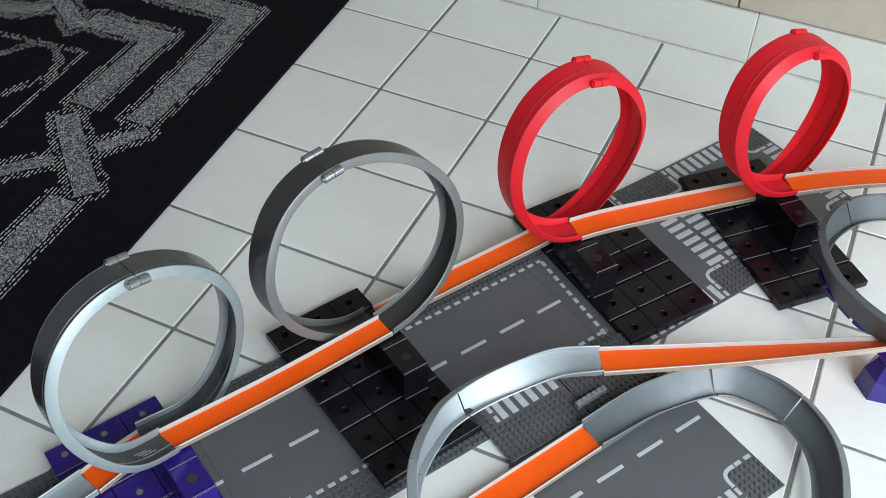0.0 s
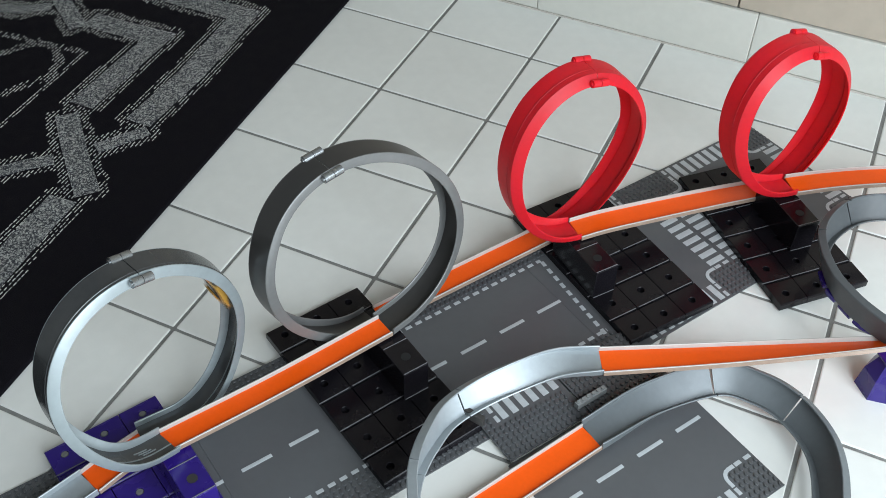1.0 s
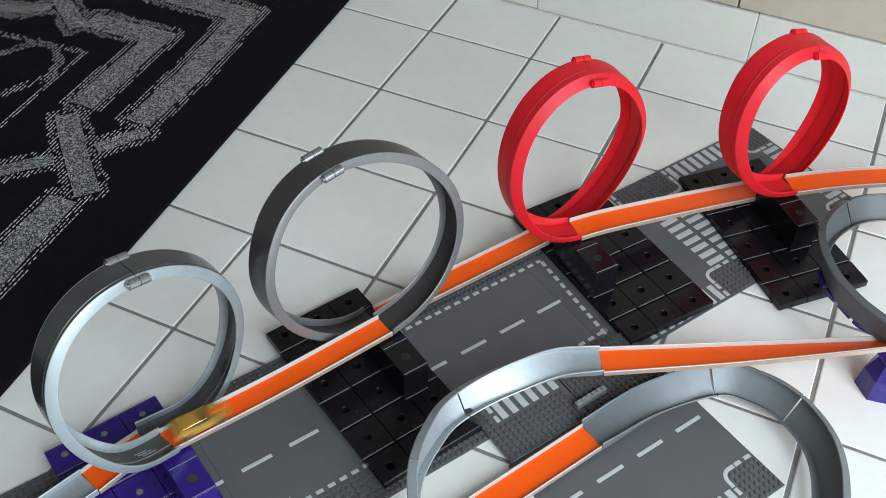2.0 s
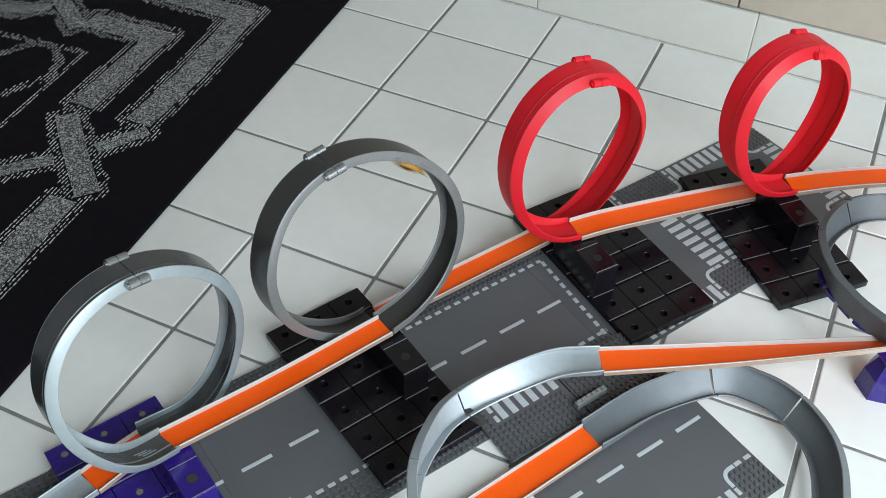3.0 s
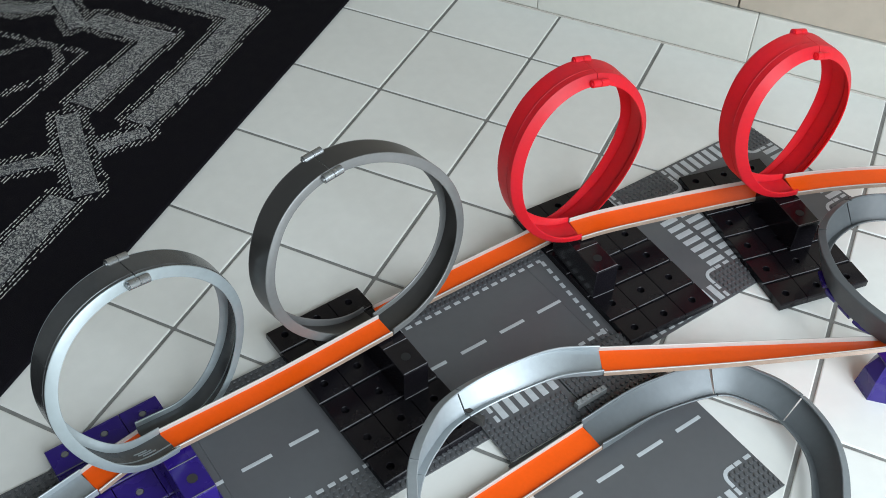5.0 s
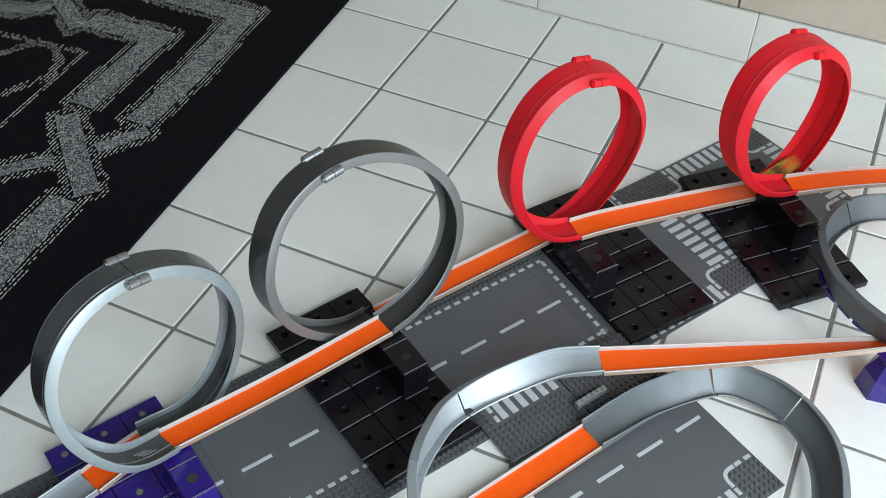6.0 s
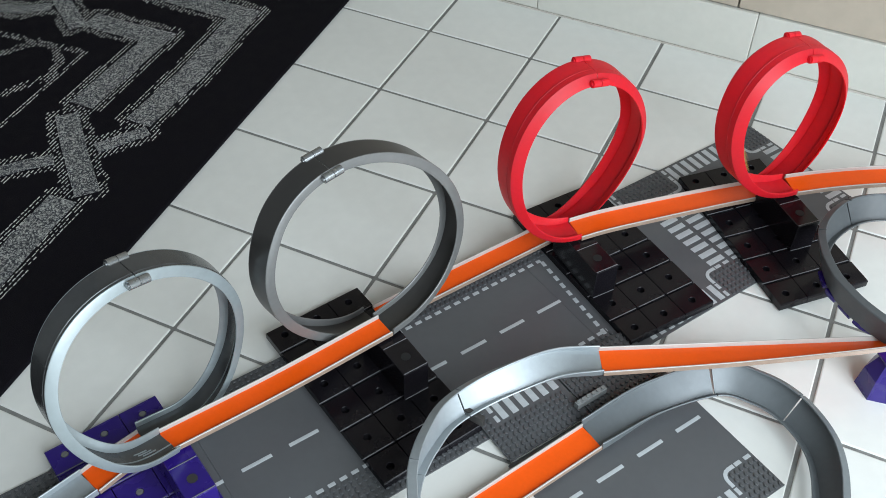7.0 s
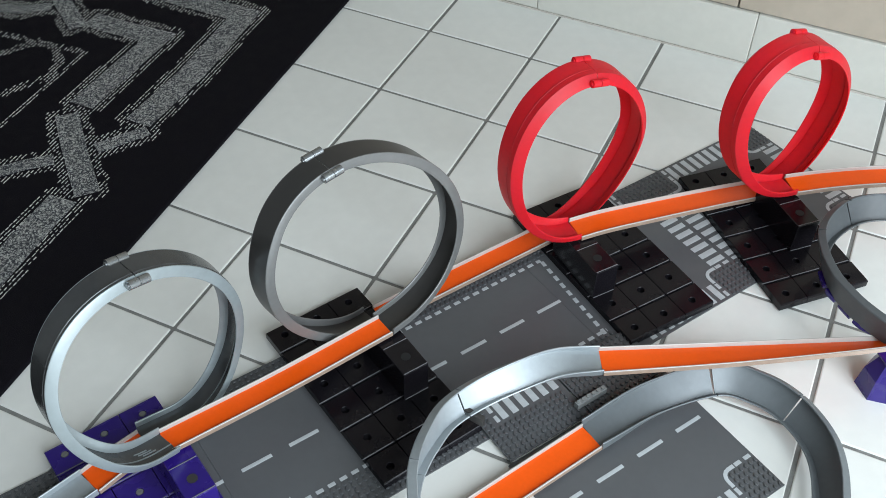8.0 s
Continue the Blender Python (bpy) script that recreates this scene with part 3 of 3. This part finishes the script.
ROUTES = [[(-0.84, 0.033, LOW), (-0.74, 0.018, LOW), (-0.662, 0.004, LOW)],
          [(-0.662, 0.004, LOW), (-0.625, -0.0055, LOW), (-0.586, -0.0125, LOW)],
          [(-0.574, 0.0365, HIGH + 0.003), (-0.427, 0.0335, HIGH), (-0.2735, 0.0285, HIGH + 0.002)],
          [(-0.2488, -0.0265, LOW), (-0.10, -0.0262, LOW), (0.0402, -0.0255, LOW)],
          [(0.0402, 0.0265, HIGH), (0.085, 0.0365, HIGH), (0.170, 0.058, 0.0625), (0.242, 0.0705, 0.052), (0.314, 0.0775, 0.035), (0.363, 0.080, LOW)],
          [(0.363, 0.130, HIGH), (0.421, 0.155, HIGH), (0.500, 0.197, HIGH), (0.62, 0.275, HIGH), (0.76, 0.385, HIGH), (0.90, 0.51, HIGH)]]


def route(k):
    return [at(u, v, z) for u, v, z in ROUTES[k]]


def support(u, v, yaw, label, top):
    """A faceted purple post that narrows towards its top."""
    thing = new("track_post")
    thing.matrix_basis = placed(u, v, 0.0, yaw)
    bm = bmesh.new()
    rod(bm, pose(0, 0, top * 0.25), 0.030, top * 0.5, 6, 0.0265)
    part("foot", bm, PURPLE, thing)
    bm = bmesh.new()
    rod(bm, pose(0, 0, top * 0.745), 0.0265, top * 0.49, 6, 0.013)
    part("shaft", bm, PURPLE, thing)
    bm = bmesh.new()
    box(bm, -0.016, 0.016, -0.019, 0.019, top - 0.004, top - 0.0002, 0.001)
    part("saddle", bm, PURPLE, thing)
    return tagged(thing, label, "toy support")


FLOOR = room()
rug()
plates()
# a thin pale bar: the glint of an edge, given as colour
def glint_mesh(length):
    bm = bmesh.new()
    box(bm, -length / 2, length / 2, -0.0006, 0.0006, 0, 0.0008, 0.0003)
    return mesh_of("edge_glint", bm, GLINT)


# a grey disc that puts a hole's reflection into colour
bm = bmesh.new()
rod(bm, pose(0, 0, 0), 0.0047, 0.0022, 18, 0.0040)
HOLE_SHEEN = mesh_of("hole_sheen", bm, GREYRAIL)
GLINT_BAR, SHORT_GLINT_BAR = glint_mesh(0.0445), glint_mesh(0.034)
BLACK_SQUARE, PURPLE_SQUARE = [[[cell_mesh(mat, far, near, left) for far, near in ((1, 0.7), (1, 1), (0.7, 1))] for left in (1, 0.78)] for mat in (BLACK, PURPLE)]
loop_base(-0.3145, 0.0495, -1.5, BLACK, "black plastic base board of squares with pegholes", (-0.2765, 0.0035, 0.1042, 0.0620, 0), BLACK_SQUARE)
loop_base(0.0846, 0.0557, 4.1, BLACK, "black plastic base board of squares with pegholes", (0.0365, 0.0055, 0.1066, 0.0620, 6), BLACK_SQUARE)
loop_base(0.3226, 0.1401, 14.9, BLACK, "black plastic base board of squares with pegholes", (0.341, 0.099, 0.200, 0.0620, 14.9), BLACK_SQUARE)
loop_base(-0.6180, 0.0668, -2.0, PURPLE, "purple plastic base board of squares with pegholes", (-0.5685, 0.0155, 0.1165, 0.0620, -1), PURPLE_SQUARE)
THINGS = [loop_thing(LOOPS[0], GUNMETAL, LOOPRAIL, CHROME, "silver grey plastic stunt loop with hinged halves", 2.91, (0.0125,), tongue=0.0455, cut=0.287, rim=0.0100, flare=0.0030, grooves=(0.004,), marks=(-0.006, -0.003, 0.0)),
          loop_thing(LOOPS[1], STEEL, GREYRAIL, CHROME, "dark grey plastic stunt loop with hinged halves", 3.19, (), tongue=0.0247),
          loop_thing(LOOPS[2], RED, RED, RED, "red plastic stunt loop with hinged halves", 2.97, (0.0075,), rim=0.0102, flare=0.0092, hinge=0.006),
          loop_thing(LOOPS[3], RED, RED, RED, "red plastic stunt loop beside the skirting wall", 2.87, (0.0075,), rim=0.0106, flare=0.0092, hinge=0.007)]
silver(route(0), [0], "silver plastic lead-in track section")
for k in range(1, 6):
    orange(route(k), half=(0.0168 if k == 2 else 0.0176 if k == 3 else HALF))

# the return track: a curve by the post, a straight, and a banked bend
orange([at(-0.084, 0.224, 0.0665), at(0.062, 0.309, 0.0665), at(0.218, 0.396, 0.0665), at(0.30, 0.44, 0.0665)], banks=[0, -12, -32, -46])
near_bend = silver([at(-0.084, 0.224, 0.0665), at(-0.1313, 0.1962, 0.066), at(-0.1845, 0.1834, 0.066), at(-0.2388, 0.1766, 0.065), at(-0.2860, 0.1795, 0.064), at(-0.3247, 0.1965, 0.062), at(-0.3492, 0.2123, 0.060), at(-0.3650, 0.2268, 0.058), at(-0.3785, 0.2449, 0.056), at(-0.3968, 0.2772, 0.054)],
                   [-8, -28, -46, -60, -72, -80, -84, -86], "bright silver plastic banked bend of track", (0.38, 0.70), half=0.0182, rim=0.0100)
# a dark wedge-shaped clip hangs under the joint of the bend
bm = bmesh.new()
box(bm, -0.0130, 0.0130, -0.0035, 0.0035, -0.0050, 0.0090, 0.0010)
for q in bm.verts:
    q.co.z -= 0.006 * max(0.0, q.co.x / 0.013)
part("joint_clip", bm, STEEL, near_bend[0], "dark wedge-shaped joint clip", m=near_bend[0].matrix_basis.inverted() @ placed(-0.2516, 0.1919, 0.047, 62))
silver([at(0.4657, 0.2842, 0.082), at(0.4237, 0.2463, 0.082), at(0.3819, 0.2268, 0.082), at(0.3364, 0.2269, 0.082), at(0.2968, 0.2407, 0.082), at(0.2667, 0.2684, 0.082), at(0.2444, 0.3044, 0.082), at(0.2361, 0.3335, 0.082), at(0.2324, 0.3600, 0.082), at(0.2336, 0.3958, 0.082), at(0.2419, 0.4386, 0.082)],
       [-45, -48, -54, -64, -74, -80, -82, -82, -82], "grey plastic steeply banked bend of track above the floor", (0.22, 0.40), BLUEGREY_SHADED)
orange([at(-0.42, 0.286, 0.012), at(-0.28, 0.281, 0.012), at(-0.135, 0.277, 0.012)])
silver([at(-0.135, 0.277, 0.012), at(-0.046, 0.281, 0.024), at(0.041, 0.305, 0.03), at(0.077, 0.348, 0.03), at(0.088, 0.395, 0.03), at(0.077, 0.447, 0.03), at(0.05, 0.486, 0.03), at(0.0, 0.53, 0.03)],
       [0, 42, 52, 52, 50], "grey plastic steeply banked bend beside the plate", (0.28, 0.56), BLUEGREY, half=0.0212, rim=0.0125)
# the car
PATH_KEYS = [(0.0, 0.03), (0.2, 0.147), (0.4, 0.265), (0.6, 0.371), (0.7, 0.418), (0.8, 0.462), (1.0, 0.544), (1.2, 0.632), (1.3, 0.668), (1.5, 0.752), (1.6, 0.827), (1.7, 0.918), (1.8, 1.005), (1.9, 1.074), (2.0, 1.136), (2.3, 1.312), (2.5, 1.422), (2.7, 1.533), (2.8, 1.590), (3.0, 1.735), (3.1, 1.797), (3.3, 1.912), (3.5, 2.078), (3.6, 2.140), (3.7, 2.224), (3.8, 2.306), (4.0, 2.461), (4.1, 2.540), (4.2, 2.592), (4.3, 2.676), (4.4, 2.744), (4.5, 2.809), (4.7, 2.903), (4.9, 2.983), (5.1, 3.076), (5.3, 3.201), (5.5, 3.365), (5.7, 3.540), (5.8, 3.628), (5.9, 3.692), (6.0, 3.770), (6.1, 3.852), (6.3, 3.982), (6.5, 4.100), (6.7, 4.186), (6.8, 4.235), (6.9, 4.296), (7.0, 4.369), (7.1, 4.490), (7.2, 4.552), (7.3, 4.618), (7.4, 4.670), (7.5, 4.742), (7.6, 4.808), (8.0, 5.05)]


def car_line():
    """Places, headings and ups of the surface that the car runs on, in order."""
    out = []
    for k in range(6):
        line = spline(route(k), 20)
        out += [(o, w) for o, s, w in track_frames(line, [0])]
        if 1 <= k <= 4:
            loop = LOOPS[k - 1]
            m, turn = loop.stand(), loop.stand().to_3x3()
            for i in range(3, 117):
                o, s, w = loop.frame_at(math.tau * i / 120)
                out.append((m @ o, (turn @ w).normalized()))
    return out


CAR_LINE = car_line()
CAR_LENGTHS = [0.0]
for (a, _), (b, _) in zip(CAR_LINE, CAR_LINE[1:]):
    CAR_LENGTHS.append(CAR_LENGTHS[-1] + (b - a).length)


def on_line(d):
    """The pose of the car d metres along its line."""
    d = min(max(d, CAR_LENGTHS[2]), CAR_LENGTHS[-3])
    def spot(e):
        i = int(np.searchsorted(CAR_LENGTHS, e, side="right")) - 1
        i = min(max(i, 0), len(CAR_LINE) - 2)
        f = (e - CAR_LENGTHS[i]) / max(1e-9, CAR_LENGTHS[i + 1] - CAR_LENGTHS[i])
        return CAR_LINE[i][0].lerp(CAR_LINE[i + 1][0], f), CAR_LINE[i][1].lerp(CAR_LINE[i + 1][1], f).normalized()
    (a, _), (b, _), (o, w) = spot(d - 0.022), spot(d + 0.022), spot(d)
    mid = (a + b) / 2
    ahead = (b - a).normalized()
    w = (w - ahead * ahead.dot(w)).normalized()
    m = Matrix((ahead, w.cross(ahead), w)).transposed().to_4x4()
    return Matrix.Translation(mid + w * 0.0006) @ m


def along(t):
    for (t0, d0), (t1, d1) in zip(PATH_KEYS, PATH_KEYS[1:]):
        if t <= t1:
            return d0 + (d1 - d0) * (t - t0) / (t1 - t0)
    return PATH_KEYS[-1][1]


def loft(stations, k=14):
    """A closed hull through stations of (x, half width, z low, z high, squareness)."""
    bm = bmesh.new()
    rings = []
    for x, w, z0, z1, p in stations:
        ring = []
        for i in range(k):
            a = math.tau * i / k
            c, s = math.cos(a), math.sin(a)
            c, s = math.copysign(abs(c) ** p, c), math.copysign(abs(s) ** p, s)
            ring.append(bm.verts.new((x, w * c, (z0 + z1) / 2 + (z1 - z0) / 2 * s)))
        rings.append(ring)
    for r, q in zip(rings, rings[1:]):
        for i in range(k):
            bm.faces.new((r[i], r[(i + 1) % k], q[(i + 1) % k], q[i]))
    bm.faces.new(rings[0][::-1])
    bm.faces.new(rings[-1])
    return bm


def toy_car():
    car = new("toy_car")
    part("body", loft([(-0.033, 0.010, 0.005, 0.013, 0.6), (-0.030, 0.0135, 0.003, 0.0155, 0.5), (-0.018, 0.0145, 0.0025, 0.0155, 0.5), (0.0, 0.0142, 0.0025, 0.0135, 0.5),
                       (0.016, 0.0142, 0.0025, 0.0120, 0.5), (0.028, 0.0130, 0.003, 0.0095, 0.5), (0.034, 0.0090, 0.004, 0.0075, 0.6)]), GOLD, car, "gold painted car body", smooth=True)
    part("cabin", loft([(-0.022, 0.0095, 0.010, 0.0140, 0.6), (-0.015, 0.0105, 0.010, 0.0165, 0.6), (-0.002, 0.0105, 0.010, 0.0168, 0.6), (0.011, 0.0098, 0.011, 0.0130, 0.6)]), DARK, car, "dark tinted cabin windows", smooth=True)
    part("roof", loft([(-0.019, 0.0088, 0.0140, 0.0170, 0.5), (-0.009, 0.0096, 0.0155, 0.0178, 0.5), (0.001, 0.0088, 0.0150, 0.0172, 0.5)]), GOLD, car, smooth=True)
    bm = bmesh.new()
    box(bm, 0.010, 0.0275, -0.0024, 0.0024, 0.0090, 0.0121, 0.0004)
    part("hood_stripe", bm, ORANGE, car, "orange hood stripe")
    bm = bmesh.new()
    box(bm, -0.034, -0.030, -0.012, 0.012, 0.0150, 0.0160, 0.0004)
    box(bm, -0.0325, -0.0312, -0.009, -0.008, 0.012, 0.0155)
    box(bm, -0.0325, -0.0312, 0.008, 0.009, 0.012, 0.0155)
    part("spoiler", bm, DARK, car, "dark rear spoiler")
    for x in (-0.021, 0.021):
        for y in (-0.0135, 0.0135):
            bm = bmesh.new()
            rod(bm, pose(x, y, 0.0052, 90), 0.0052, 0.0050, 20)
            wheel = part("wheel", bm, RUBBER, car, smooth=True)
            bm = bmesh.new()
            rod(bm, pose(x, y + math.copysign(0.0024, y), 0.0052, 90), 0.0034, 0.0008, 16)
            part("rim", bm, CHROME, wheel, "bright wheel rim")
    return tagged(car, "small gold toy car with an orange stripe", "toy car")


CAR = toy_car()
def cradle():
    """Purple clips that hold the raised grey bend from below."""
    line = track_frames(spline([at(0.2875, 0.2498, 0.062), at(0.2668, 0.2706, 0.062), at(0.2478, 0.3002, 0.062), at(0.2433, 0.3201, 0.062), at(0.2384, 0.3418, 0.062), at(0.2355, 0.3642, 0.062), at(0.2429, 0.3885, 0.062)], 10), [0])
    thing = new("bend_cradle")
    for a, b in ((10, 17), (19, 28), (32, 42), (45, 56)):
        part("purple_clip", sweep(line[a:b + 1], [(-0.0028, -0.004), (0.0028, -0.004), (0.0034, -0.001), (0.0028, 0.003), (-0.0028, 0.003)]), PURPLE, thing)
    tagged(thing, "purple plastic clips under the grey bend", "toy support")


cradle()
support(0.229, 0.420, 20, "faceted purple plastic post under the track", 0.0632)
tiles(FLOOR)


def swayed(loop, degrees):
    """A loop that leans along the track by a little, about its foot."""
    return loop.stand() @ Matrix.Rotation(radians(degrees), 4, "Y")


def motions():
    walk(CAR, [(i / 10, on_line(along(i / 10))) for i in range(81)])
    sways = [[(0.0, 0), (0.4, 0), (0.7, 0.5), (1.0, 0.9), (1.3, 0.0), (1.7, -0.8), (2.1, 0.2), (2.5, 0), (8.0, 0)],
             [(0.0, 0), (2.3, 0), (2.8, 1.2), (3.15, 0.1), (3.5, -1.1), (3.8, -0.2), (4.0, 0.1), (4.3, 0), (8.0, 0)],
             [(0.0, 0), (4.2, 0), (4.5, 0.6), (4.7, 0.8), (5.0, 0.0), (5.3, -0.9), (5.6, 0.1), (5.9, 0), (8.0, 0)],
             [(0.0, 0), (5.9, 0), (6.2, 0.8), (6.5, 1.9), (6.75, 0.0), (7.0, -2.1), (7.25, 0.4), (7.5, -0.1), (7.7, 0), (8.0, 0)]]
    for thing, loop, rows in zip(THINGS, LOOPS, sways):
        walk(thing, [(t, swayed(loop, a)) for t, a in rows])


motions()
